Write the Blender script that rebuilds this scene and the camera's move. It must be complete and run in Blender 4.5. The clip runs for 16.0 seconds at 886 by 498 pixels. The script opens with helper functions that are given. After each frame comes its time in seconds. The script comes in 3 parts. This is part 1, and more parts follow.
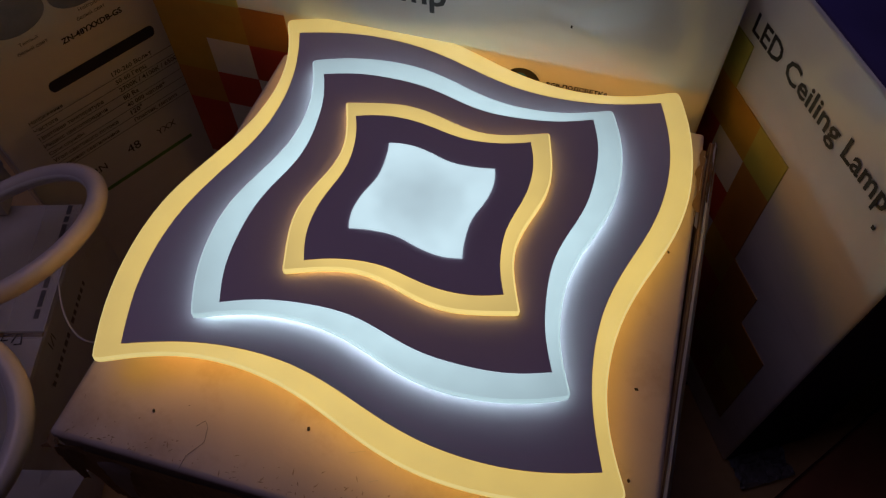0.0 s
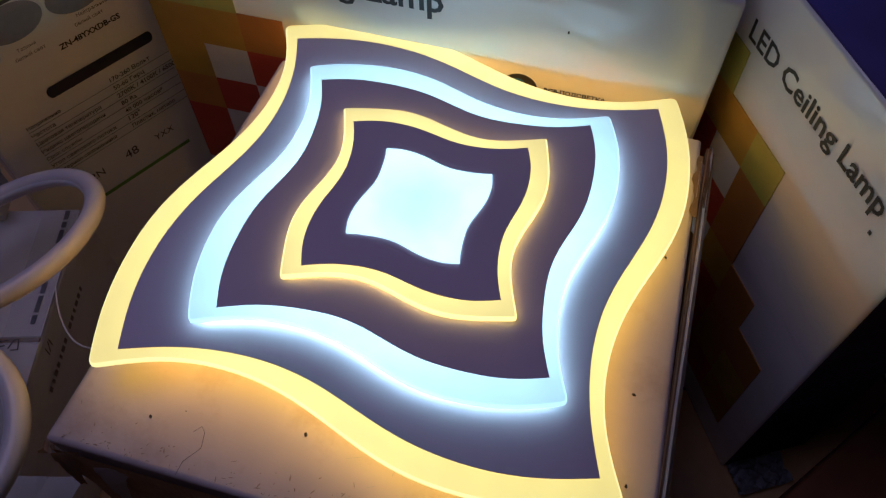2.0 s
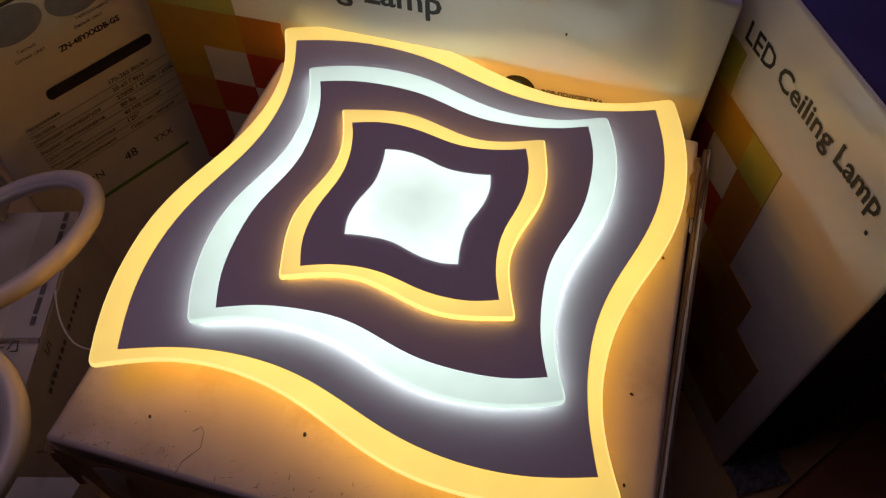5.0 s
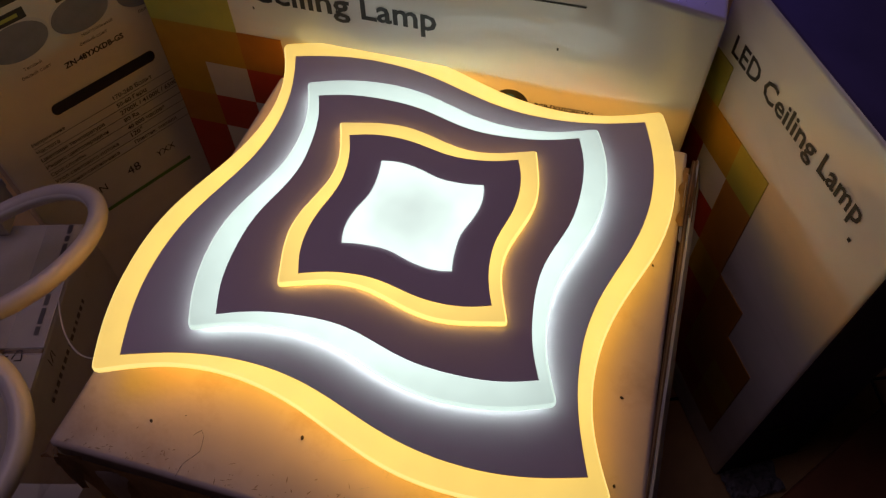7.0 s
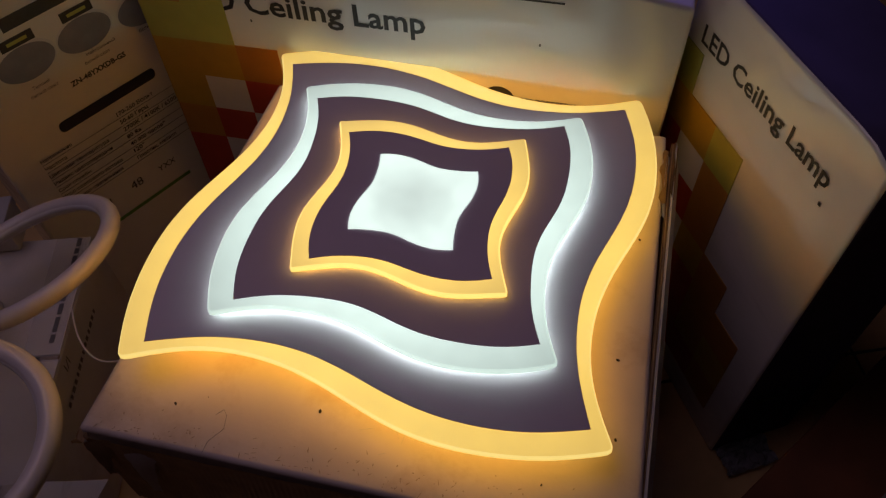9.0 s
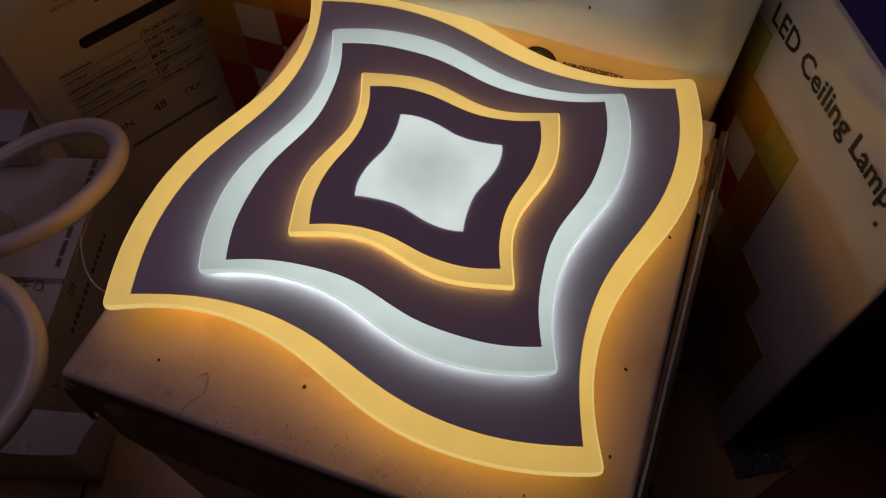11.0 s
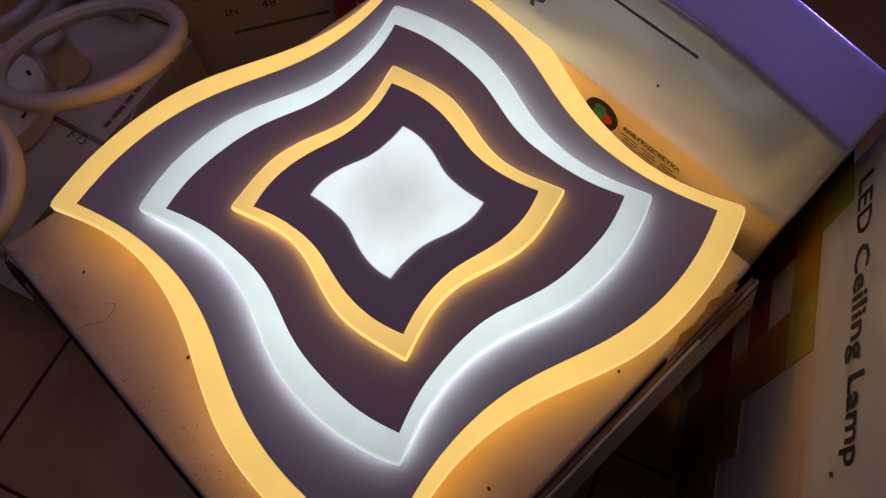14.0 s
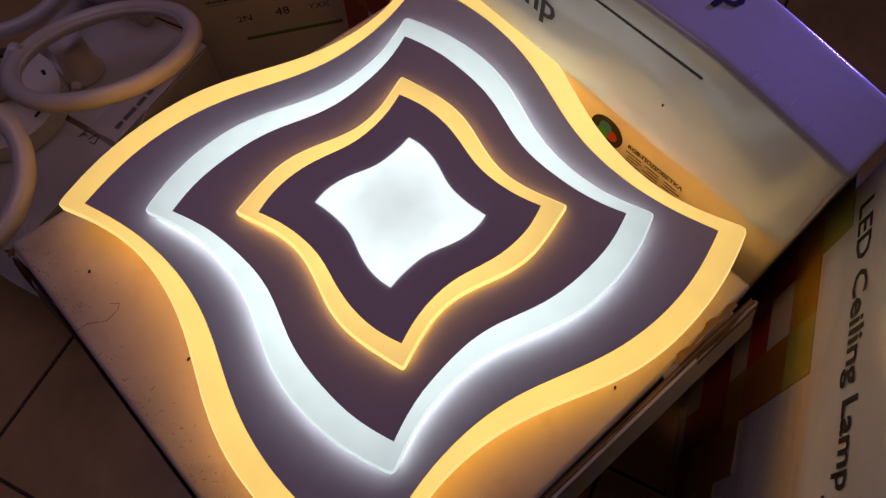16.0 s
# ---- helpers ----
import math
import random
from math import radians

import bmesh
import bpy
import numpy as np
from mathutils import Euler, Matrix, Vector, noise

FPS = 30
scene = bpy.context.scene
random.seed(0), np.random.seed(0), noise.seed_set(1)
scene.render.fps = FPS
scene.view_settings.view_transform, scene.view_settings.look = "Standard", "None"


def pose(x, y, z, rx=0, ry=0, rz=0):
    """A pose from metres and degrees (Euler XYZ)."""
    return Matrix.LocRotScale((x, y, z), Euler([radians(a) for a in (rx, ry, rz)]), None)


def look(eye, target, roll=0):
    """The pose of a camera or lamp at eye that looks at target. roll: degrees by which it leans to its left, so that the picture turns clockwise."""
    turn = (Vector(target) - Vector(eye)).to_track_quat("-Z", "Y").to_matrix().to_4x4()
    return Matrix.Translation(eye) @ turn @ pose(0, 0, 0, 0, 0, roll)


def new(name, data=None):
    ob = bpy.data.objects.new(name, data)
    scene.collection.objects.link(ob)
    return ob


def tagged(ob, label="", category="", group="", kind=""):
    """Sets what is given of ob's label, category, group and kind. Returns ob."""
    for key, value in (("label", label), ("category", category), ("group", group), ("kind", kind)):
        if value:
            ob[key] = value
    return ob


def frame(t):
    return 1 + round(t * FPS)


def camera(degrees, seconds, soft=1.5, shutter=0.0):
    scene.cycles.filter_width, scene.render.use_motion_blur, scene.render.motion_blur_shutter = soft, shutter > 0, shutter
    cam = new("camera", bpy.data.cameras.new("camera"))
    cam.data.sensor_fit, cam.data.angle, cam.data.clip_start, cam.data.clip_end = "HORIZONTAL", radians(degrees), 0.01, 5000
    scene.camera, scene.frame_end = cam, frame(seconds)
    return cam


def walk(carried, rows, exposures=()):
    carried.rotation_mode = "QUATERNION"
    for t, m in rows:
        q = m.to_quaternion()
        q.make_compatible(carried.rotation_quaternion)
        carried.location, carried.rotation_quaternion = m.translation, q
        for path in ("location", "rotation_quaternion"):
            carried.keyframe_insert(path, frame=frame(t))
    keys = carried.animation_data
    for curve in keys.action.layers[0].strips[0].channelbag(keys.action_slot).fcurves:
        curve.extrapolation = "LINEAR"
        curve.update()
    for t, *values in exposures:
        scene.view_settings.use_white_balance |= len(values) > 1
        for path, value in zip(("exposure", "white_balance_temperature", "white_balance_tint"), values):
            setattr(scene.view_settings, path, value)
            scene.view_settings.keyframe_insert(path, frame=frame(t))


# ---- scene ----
cam = camera(60.7, 16.0, soft=1.3)
PATH = [
    (0, (0.159, -0.449, 1.062), (-0.151, 0.595, -0.615), -1.1),
    (0.5, (0.158, -0.449, 1.062), (-0.145, 0.598, -0.615), -0.9),
    (1, (0.159, -0.45, 1.061), (-0.148, 0.599, -0.614), -1.0),
    (1.5, (0.16, -0.449, 1.061), (-0.148, 0.606, -0.61), -1.0),
    (2, (0.16, -0.449, 1.062), (-0.149, 0.608, -0.607), -0.9),
    (2.5, (0.159, -0.449, 1.063), (-0.147, 0.604, -0.61), -0.8),
    (3, (0.159, -0.45, 1.063), (-0.142, 0.611, -0.606), -0.4),
    (3.5, (0.161, -0.45, 1.063), (-0.147, 0.61, -0.605), -0.8),
    (4, (0.161, -0.452, 1.063), (-0.146, 0.614, -0.602), -0.8),
    (6.5, (0.165, -0.454, 1.065), (-0.144, 0.61, -0.601), -0.8),
    (7, (0.174, -0.47, 1.075), (-0.147, 0.63, -0.564), -1.1),
    (7.5, (0.19, -0.506, 1.081), (-0.138, 0.645, -0.521), -1.9),
    (8, (0.207, -0.539, 1.082), (-0.15, 0.607, -0.518), -3.5),
    (8.5, (0.197, -0.546, 1.084), (-0.122, 0.616, -0.512), -2.5),
    (9, (0.176, -0.542, 1.089), (-0.123, 0.621, -0.51), -2.3),
    (9.5, (0.162, -0.541, 1.089), (-0.122, 0.619, -0.515), -2.1),
    (12, (0.227, -0.35, 1.066), (-0.227, 0.442, -0.713), -0.7),
    (12.5, (0.251, -0.297, 1.072), (-0.255, 0.427, -0.722), -0.1),
    (13, (0.285, -0.24, 1.074), (-0.281, 0.388, -0.739), -0.6),
    (13.5, (0.298, -0.214, 1.075), (-0.312, 0.363, -0.74), -3.2),
    (14, (0.302, -0.207, 1.084), (-0.321, 0.357, -0.731), -2.4),
    (14.5, (0.306, -0.208, 1.092), (-0.353, 0.339, -0.716), -2.6),
    (15, (0.307, -0.209, 1.095), (-0.356, 0.357, -0.705), -1.7),
    (15.5, (0.306, -0.206, 1.092), (-0.348, 0.357, -0.712), -1.6),
    (16, (0.307, -0.203, 1.091), (-0.345, 0.361, -0.713), -1.7),
]
# the camera's exposure varies; the early white balance shift imitates the lamp's other colours
EXPOSURES = [(0.0, -0.52, 5500, 8), (0.5, -0.28, 5400, 8), (1.0, 0.32, 4950, 3), (1.5, 0.38, 4700, 1), (3.0, 0.15, 4600, -3), (3.6, 0.08, 4600, -3), (3.9, 0.12, 6300, 5), (4.2, 0.10, 6450, 5),
             (7.0, 0.08, 6450, 5), (8.0, -0.04, 6450, 5), (9.7, -0.22, 6500, 6), (11.8, -0.78, 6400, 18), (12.5, -0.60, 6300, 19), (13.0, -0.43, 6300, 19), (13.5, -0.33, 6300, 18), (14.0, -0.25, 6300, 18),
             (14.5, -0.13, 6300, 17), (15.0, -0.06, 6300, 17), (16.0, -0.03, 6300, 17)]
walk(cam, [(t, look(eye, target, roll)) for t, eye, target, roll in PATH], EXPOSURES)

# ---------------- exposure and light ----------------
scene.view_settings.exposure = 0.0

FLOOR = -0.15          # floor level; the lamp's lowest sheet has its top at 0.40
TOP = 0.362            # top of the carton under the lamp

world = bpy.data.worlds.new("world")
world.use_nodes = True
scene.world = world
world.node_tree.nodes["Background"].inputs[0].default_value = (0.50, 0.42, 0.60, 1)
world.node_tree.nodes["Background"].inputs[1].default_value = 0.02


def area_lamp(name, at, target, size, power, colour):
    data = bpy.data.lights.new(name, "AREA")
    data.shape, data.size, data.energy, data.color = "DISK", size, power, colour
    ob = new(name, data)
    ob.matrix_world = look(at, target)
    return ob


# dim mauve light of the room, and the violet display lamp that stands behind the cartons
room = area_lamp("room_light", (-0.80, 0.05, 2.35), (-0.12, -0.10, 0.3), 1.6, 1.85, (1.0, 0.68, 0.95))
room.data.spread = radians(110)
violet = area_lamp("violet_light", (0.20, 1.25, 0.73), (0.15, 0.32, 0.55), 0.16, 0.42, (0.26, 0.18, 1.0))
violet.data.spread = radians(45)



# ---------------- materials ----------------
def material(name, colour, rough=0.5, metal=0.0, spread=0.12, scale=30.0, bump=0.05, bump_scale=200.0, stain=None, stain_scale=6.0,
             stain_amount=0.5, coat=0.0, wave=0.0):
    """A surface with variation at two scales, stains and fine relief."""
    mat = bpy.data.materials.new(name)
    mat.use_nodes = True
    nt = mat.node_tree
    b = nt.nodes["Principled BSDF"]
    tc = nt.nodes.new("ShaderNodeTexCoord")
    n1 = nt.nodes.new("ShaderNodeTexNoise")
    n1.inputs["Scale"].default_value, n1.inputs["Detail"].default_value = scale, 6
    nt.links.new(tc.outputs["Object"], n1.inputs["Vector"])
    ramp = nt.nodes.new("ShaderNodeValToRGB")
    ramp.color_ramp.elements[0].position, ramp.color_ramp.elements[1].position = 0.3, 0.7
    ramp.color_ramp.elements[0].color = (*[c * (1 - spread) for c in colour], 1)
    ramp.color_ramp.elements[1].color = (*[min(1, c * (1 + spread)) for c in colour], 1)
    nt.links.new(n1.outputs["Fac"], ramp.inputs["Fac"])
    out = ramp.outputs["Color"]
    if stain:
        n2 = nt.nodes.new("ShaderNodeTexNoise")
        n2.inputs["Scale"].default_value, n2.inputs["Detail"].default_value, n2.inputs["Roughness"].default_value = stain_scale, 8, 0.65
        nt.links.new(tc.outputs["Object"], n2.inputs["Vector"])
        mr = nt.nodes.new("ShaderNodeMapRange")
        mr.inputs["From Min"].default_value, mr.inputs["From Max"].default_value = 0.52, 0.72
        mr.inputs["To Max"].default_value = stain_amount
        nt.links.new(n2.outputs["Fac"], mr.inputs["Value"])
        mix = nt.nodes.new("ShaderNodeMix")
        mix.data_type = "RGBA"
        nt.links.new(mr.outputs["Result"], mix.inputs["Factor"])
        nt.links.new(out, mix.inputs["A"])
        mix.inputs["B"].default_value = (*stain, 1)
        out = mix.outputs["Result"]
    nt.links.new(out, b.inputs["Base Color"])
    b.inputs["Roughness"].default_value, b.inputs["Metallic"].default_value = rough, metal
    b.inputs["Coat Weight"].default_value = coat
    b.inputs["Coat Roughness"].default_value = 0.16
    if wave:
        w1 = nt.nodes.new("ShaderNodeTexNoise")
        w1.inputs["Scale"].default_value, w1.inputs["Detail"].default_value, w1.inputs["Distortion"].default_value = 7, 2.5, 0.7
        stretch = nt.nodes.new("ShaderNodeMapping")
        stretch.inputs["Scale"].default_value = (0.6, 1.0, 1.7)
        nt.links.new(tc.outputs["Object"], stretch.inputs["Vector"])
        nt.links.new(stretch.outputs["Vector"], w1.inputs["Vector"])
        wb = nt.nodes.new("ShaderNodeBump")
        wb.inputs["Strength"].default_value, wb.inputs["Distance"].default_value = wave, 0.01
        nt.links.new(w1.outputs["Fac"], wb.inputs["Height"])
        nt.links.new(wb.outputs["Normal"], b.inputs["Coat Normal"])
    n3 = nt.nodes.new("ShaderNodeTexNoise")
    n3.inputs["Scale"].default_value, n3.inputs["Detail"].default_value = bump_scale, 4
    nt.links.new(tc.outputs["Object"], n3.inputs["Vector"])
    bp = nt.nodes.new("ShaderNodeBump")
    bp.inputs["Strength"].default_value, bp.inputs["Distance"].default_value = bump, 0.002
    nt.links.new(n3.outputs["Fac"], bp.inputs["Height"])
    if wave:
        soft_wave = nt.nodes.new("ShaderNodeBump")
        soft_wave.inputs["Strength"].default_value, soft_wave.inputs["Distance"].default_value = 0.35 * wave, 0.01
        nt.links.new(w1.outputs["Fac"], soft_wave.inputs["Height"])
        nt.links.new(soft_wave.outputs["Normal"], bp.inputs["Normal"])
    nt.links.new(bp.outputs["Normal"], b.inputs["Normal"])
    return mat


def glowing(name, colour, near, far, reach):
    """Frosted acrylic lit from inside: brightest at the sheet's middle, fading towards its corners."""
    mat = bpy.data.materials.new(name)
    mat.use_nodes = True
    nt = mat.node_tree
    b = nt.nodes["Principled BSDF"]
    b.inputs["Base Color"].default_value = (0.75, 0.75, 0.75, 1)
    b.inputs["Roughness"].default_value = 0.45
    b.inputs["Emission Color"].default_value = (*colour, 1)
    tc = nt.nodes.new("ShaderNodeTexCoord")
    ln = nt.nodes.new("ShaderNodeVectorMath")
    ln.operation = "LENGTH"
    nt.links.new(tc.outputs["Object"], ln.inputs[0])
    mr = nt.nodes.new("ShaderNodeMapRange")
    mr.inputs["From Min"].default_value, mr.inputs["From Max"].default_value = reach
    mr.inputs["To Min"].default_value, mr.inputs["To Max"].default_value = near, far
    nt.links.new(ln.outputs["Value"], mr.inputs["Value"])
    n = nt.nodes.new("ShaderNodeTexNoise")
    n.inputs["Scale"].default_value = 35
    nt.links.new(tc.outputs["Object"], n.inputs["Vector"])
    m2 = nt.nodes.new("ShaderNodeMapRange")
    m2.inputs["To Min"].default_value, m2.inputs["To Max"].default_value = 0.86, 1.14
    nt.links.new(n.outputs["Fac"], m2.inputs["Value"])
    mul = nt.nodes.new("ShaderNodeMath")
    mul.operation = "MULTIPLY"
    nt.links.new(mr.outputs["Result"], mul.inputs[0])
    nt.links.new(m2.outputs["Result"], mul.inputs[1])
    nt.links.new(mul.outputs["Value"], b.inputs["Emission Strength"])
    return mat


def clear_tape():
    """Thin glossy film, wrinkled, that shows what lies under it."""
    mat = bpy.data.materials.new("clear_tape")
    mat.use_nodes = True
    nt = mat.node_tree
    b = nt.nodes["Principled BSDF"]
    b.inputs["Base Color"].default_value = (0.85, 0.84, 0.82, 1)
    b.inputs["Roughness"].default_value, b.inputs["Alpha"].default_value, b.inputs["IOR"].default_value = 0.12, 0.16, 1.6
    b.inputs["Coat Weight"].default_value, b.inputs["Coat Roughness"].default_value = 1.0, 0.08
    tc, n, bp = nt.nodes.new("ShaderNodeTexCoord"), nt.nodes.new("ShaderNodeTexNoise"), nt.nodes.new("ShaderNodeBump")
    n.inputs["Scale"].default_value, n.inputs["Detail"].default_value, n.inputs["Distortion"].default_value = 45, 4, 0.6
    bp.inputs["Strength"].default_value, bp.inputs["Distance"].default_value = 0.8, 0.004
    nt.links.new(tc.outputs["Object"], n.inputs["Vector"])
    nt.links.new(n.outputs["Fac"], bp.inputs["Height"])
    nt.links.new(bp.outputs["Normal"], b.inputs["Normal"])
    return mat


WARM, COOL = (1.0, 0.64, 0.10), (0.79, 0.97, 0.89)
M = dict(
    tape=clear_tape(),
    carton_white=material("white_carton", (0.74, 0.72, 0.70), 0.38, spread=0.04, scale=14, bump=0.12, bump_scale=60, stain=(0.52, 0.44, 0.34), stain_scale=7, stain_amount=0.14, coat=1.0, wave=0.6),
    carton_worn=material("worn_white_carton", (0.62, 0.54, 0.51), 0.5, spread=0.06, scale=12, bump=0.2, bump_scale=90, stain=(0.36, 0.24, 0.16), stain_scale=11, stain_amount=0.55),
    carton_plain=material("grey_white_carton", (0.55, 0.54, 0.55), 0.55, spread=0.06, scale=12, bump=0.1, bump_scale=90, stain=(0.35, 0.3, 0.26), stain_scale=8, stain_amount=0.4),
    kraft=material("brown_kraft_board", (0.42, 0.28, 0.15), 0.8, spread=0.15, scale=40, bump=0.25, bump_scale=300, stain=(0.2, 0.12, 0.06), stain_scale=10),
    # dark board, also the painted shade of the torn hole and flap gap
    kraft_dark=material("dark_kraft_and_hollow_shade", (0.20, 0.12, 0.06), 0.85, spread=0.2, scale=60, bump=0.3, bump_scale=300),
    ink=material("black_print", (0.02, 0.02, 0.022), 0.45, spread=0.2, scale=80, bump=0.02),
    ink_grey=material("grey_print", (0.10, 0.10, 0.11), 0.5, spread=0.2, scale=80, bump=0.02),
    ink_green=material("green_print", (0.10, 0.25, 0.04), 0.5, spread=0.15, scale=60, bump=0.02),
    panel=material("mauve_grey_cover_sheet", (0.62, 0.51, 0.62), 0.55, spread=0.03, scale=9, bump=0.02, bump_scale=400),
    metal_white=material("white_lacquered_metal", (0.78, 0.77, 0.76), 0.35, spread=0.02, scale=20, bump=0.02),
    tube=material("white_silicone_tube", (0.72, 0.68, 0.68), 0.35, spread=0.04, scale=25, bump=0.03, coat=0.2),
    tile=material("tan_floor_tile", (0.70, 0.48, 0.22), 0.35, spread=0.14, scale=9, bump=0.04, bump_scale=60, stain=(0.40, 0.25, 0.10), stain_scale=4),
    grout=material("dark_grout", (0.09, 0.07, 0.05), 0.9, spread=0.2, scale=60, bump=0.2),
    wall=material("dim_wall_paint", (0.22, 0.20, 0.24), 0.8, spread=0.06, scale=4, bump=0.05),
    scuff=material("grey_brown_scuff", (0.36, 0.28, 0.23), 0.7, spread=0.3, scale=120),
    # dirt specks, and the dark painted into the base's slots
    dirt=material("dirt_and_slot_shade", (0.03, 0.025, 0.02), 0.8, spread=0.2, scale=200),
    film=material("clear_grey_wrap", (0.5, 0.5, 0.55), 0.2, spread=0.15, scale=40, bump=0.5, bump_scale=50),
    violet_board=material("dark_violet_carton", (0.07, 0.055, 0.13), 0.9, spread=0.15, scale=14, bump=0.05),
    orange_board=material("rust_brown_carton", (0.16, 0.055, 0.02), 0.7, spread=0.2, scale=14, bump=0.1),
    mustard=material("mustard_print", (0.42, 0.27, 0.03), 0.4, spread=0.06, bump=0.02, coat=0.2),
    lime=material("lime_print", (0.40, 0.40, 0.08), 0.4, spread=0.06, bump=0.02, coat=0.2),
    orange=material("orange_print", (0.40, 0.18, 0.03), 0.4, spread=0.06, bump=0.02, coat=0.2),
    red=material("red_print", (0.38, 0.04, 0.02), 0.4, spread=0.06, bump=0.02, coat=0.2),
    pale=material("pale_grey_print", (0.62, 0.61, 0.64), 0.4, spread=0.04, bump=0.02, coat=0.2),
    blue=material("blue_print", (0.03, 0.16, 0.30), 0.4, spread=0.05, bump=0.02),
    green=material("leaf_green_print", (0.05, 0.26, 0.06), 0.4, spread=0.05, bump=0.02),
    shade_grey=material("cool_grey_print", (0.20, 0.20, 0.24), 0.4, spread=0.1, scale=40, bump=0.02),
    outer_glow=glowing("warm_lit_acrylic", WARM, 1.15, 0.76, (0.215, 0.36)),
    mid_glow=glowing("cool_lit_acrylic", COOL, 1.12, 0.58, (0.155, 0.26)),
    inner_glow=glowing("amber_lit_acrylic", (1.0, 0.65, 0.12), 1.30, 0.80, (0.10, 0.17)),
    core_glow=glowing("white_lit_acrylic", (0.83, 0.98, 0.91), 0.76, 1.06, (0.064, 0.084)),
    outer_edge=glowing("warm_lit_edge", (1.0, 0.71, 0.20), 1.2, 1.0, (0.20, 0.36)),
    mid_edge=glowing("cool_lit_edge", COOL, 1.2, 0.8, (0.15, 0.26)),
    inner_edge=glowing("amber_lit_edge", (1.0, 0.68, 0.16), 1.5, 1.3, (0.09, 0.17)),
    outer_strip=glowing("warm_led_strip", (1.0, 0.38, 0.045), 2.7, 2.7, (0.20, 0.36)),
    mid_strip=glowing("cool_led_strip", (0.70, 1.0, 0.80), 9.0, 5.0, (0.15, 0.26)),
    inner_strip=glowing("amber_led_strip", (1.0, 0.50, 0.07), 16.0, 10.0, (0.09, 0.17)),
)


# ---------------- mesh helpers ----------------
def edge_lit(ob, mat):
    """A second material on the upright faces of a sheet."""
    ob.data.materials.append(mat)
    for p in ob.data.polygons:
        if abs(p.normal.z) < 0.85:
            p.material_index = 1


def finish(name, bm, mats, parent=None, label="", smooth=False):
    bmesh.ops.recalc_face_normals(bm, faces=bm.faces)
    me = bpy.data.meshes.new(name)
    bm.to_mesh(me)
    bm.free()
    for m in (mats if isinstance(mats, (list, tuple)) else [mats]):
        me.materials.append(m)
    if smooth:
        for p in me.polygons:
            p.use_smooth = True
    ob = new(name, me)
    if parent:
        ob.parent = parent
    if label:
        tagged(ob, label)
    return ob


part = finish


def empty(name, m, label, category, group="", kind=""):
    ob = new(name)
    ob.empty_display_size = 0.05
    ob.matrix_world = m
    return tagged(ob, label, category, group, kind)


def box_bm(x0, x1, y0, y1, z0, z1, bevel=0.0, segs=2):
    bm = bmesh.new()
    bmesh.ops.create_cube(bm, size=1)
    for v in bm.verts:
        v.co = Vector((x0 if v.co.x < 0 else x1, y0 if v.co.y < 0 else y1, z0 if v.co.z < 0 else z1))
    if bevel:
        bmesh.ops.bevel(bm, geom=bm.edges[:], offset=bevel, segments=segs, affect="EDGES", profile=0.6)
    return bm


def soft_box_bm(x0, x1, y0, y1, z0, z1, bevel=0.004, cuts=10, wobble=0.0015, seed=0.0):
    """A carton: rounded edges, faces slightly dented."""
    bm = bmesh.new()
    bmesh.ops.create_cube(bm, size=1)
    for v in bm.verts:
        v.co = Vector((x0 if v.co.x < 0 else x1, y0 if v.co.y < 0 else y1, z0 if v.co.z < 0 else z1))
    bmesh.ops.bevel(bm, geom=bm.edges[:], offset=bevel, segments=3, affect="EDGES", profile=0.6)
    big = [e for e in bm.edges if e.calc_length() > 0.05]
    bmesh.ops.subdivide_edges(bm, edges=big, cuts=cuts, use_grid_fill=True)
    for v in bm.verts:
        q = v.co * 5 + Vector((seed, seed * 2, -seed))
        v.co += Vector((noise.noise(q), noise.noise(q + Vector((9, 0, 0))), noise.noise(q + Vector((0, 9, 0))))) * wobble
    return bm


def words(text, width, mat, parent, m, name="lettering", height=None, bold=0.0):
    """Lettering with its left end of the base line at m, along m's x, scaled to a width."""
    cu = bpy.data.curves.new("text", "FONT")
    cu.body, cu.size, cu.extrude, cu.offset, cu.resolution_u = text, 1.0, 0.0, bold, 2
    tmp = new("text", cu)
    dg = bpy.context.evaluated_depsgraph_get()
    me = bpy.data.meshes.new_from_object(tmp.evaluated_get(dg))
    bpy.data.objects.remove(tmp)
    bpy.data.curves.remove(cu)
    xs, ys = [v.co.x for v in me.vertices], [v.co.y for v in me.vertices]
    s = width / (max(xs) - min(xs))
    sy = height / max(ys) if height else s
    x0 = min(xs)
    for v in me.vertices:
        v.co = Vector(((v.co.x - x0) * s, v.co.y * sy, 0))
    me.name = name
    me.materials.clear()
    me.materials.append(mat)
    ob = new(name, me)
    ob.parent = parent
    ob.matrix_local = m
    return ob


def title(parent, m, width, height):
    """The boxes' black bold title, its three words spaced as they are printed."""
    for text, at, part_of in (("LED", 0.0, 0.228), ("Ceiling", 0.270, 0.402), ("Lamp", 0.715, 0.285)):
        words(text, width * part_of, M["ink"], parent, m @ pose(width * at, 0, 0), bold=0.02, height=height)


def mark(name, parent, mat, m, w, h, d=0.0004, label=""):
    """A thin flat mark, w by h, its middle at m, on m's xy plane."""
    ob = part(name, box_bm(-w / 2, w / 2, -h / 2, h / 2, 0, d), mat, parent, label)
    ob.matrix_local = m
    return ob


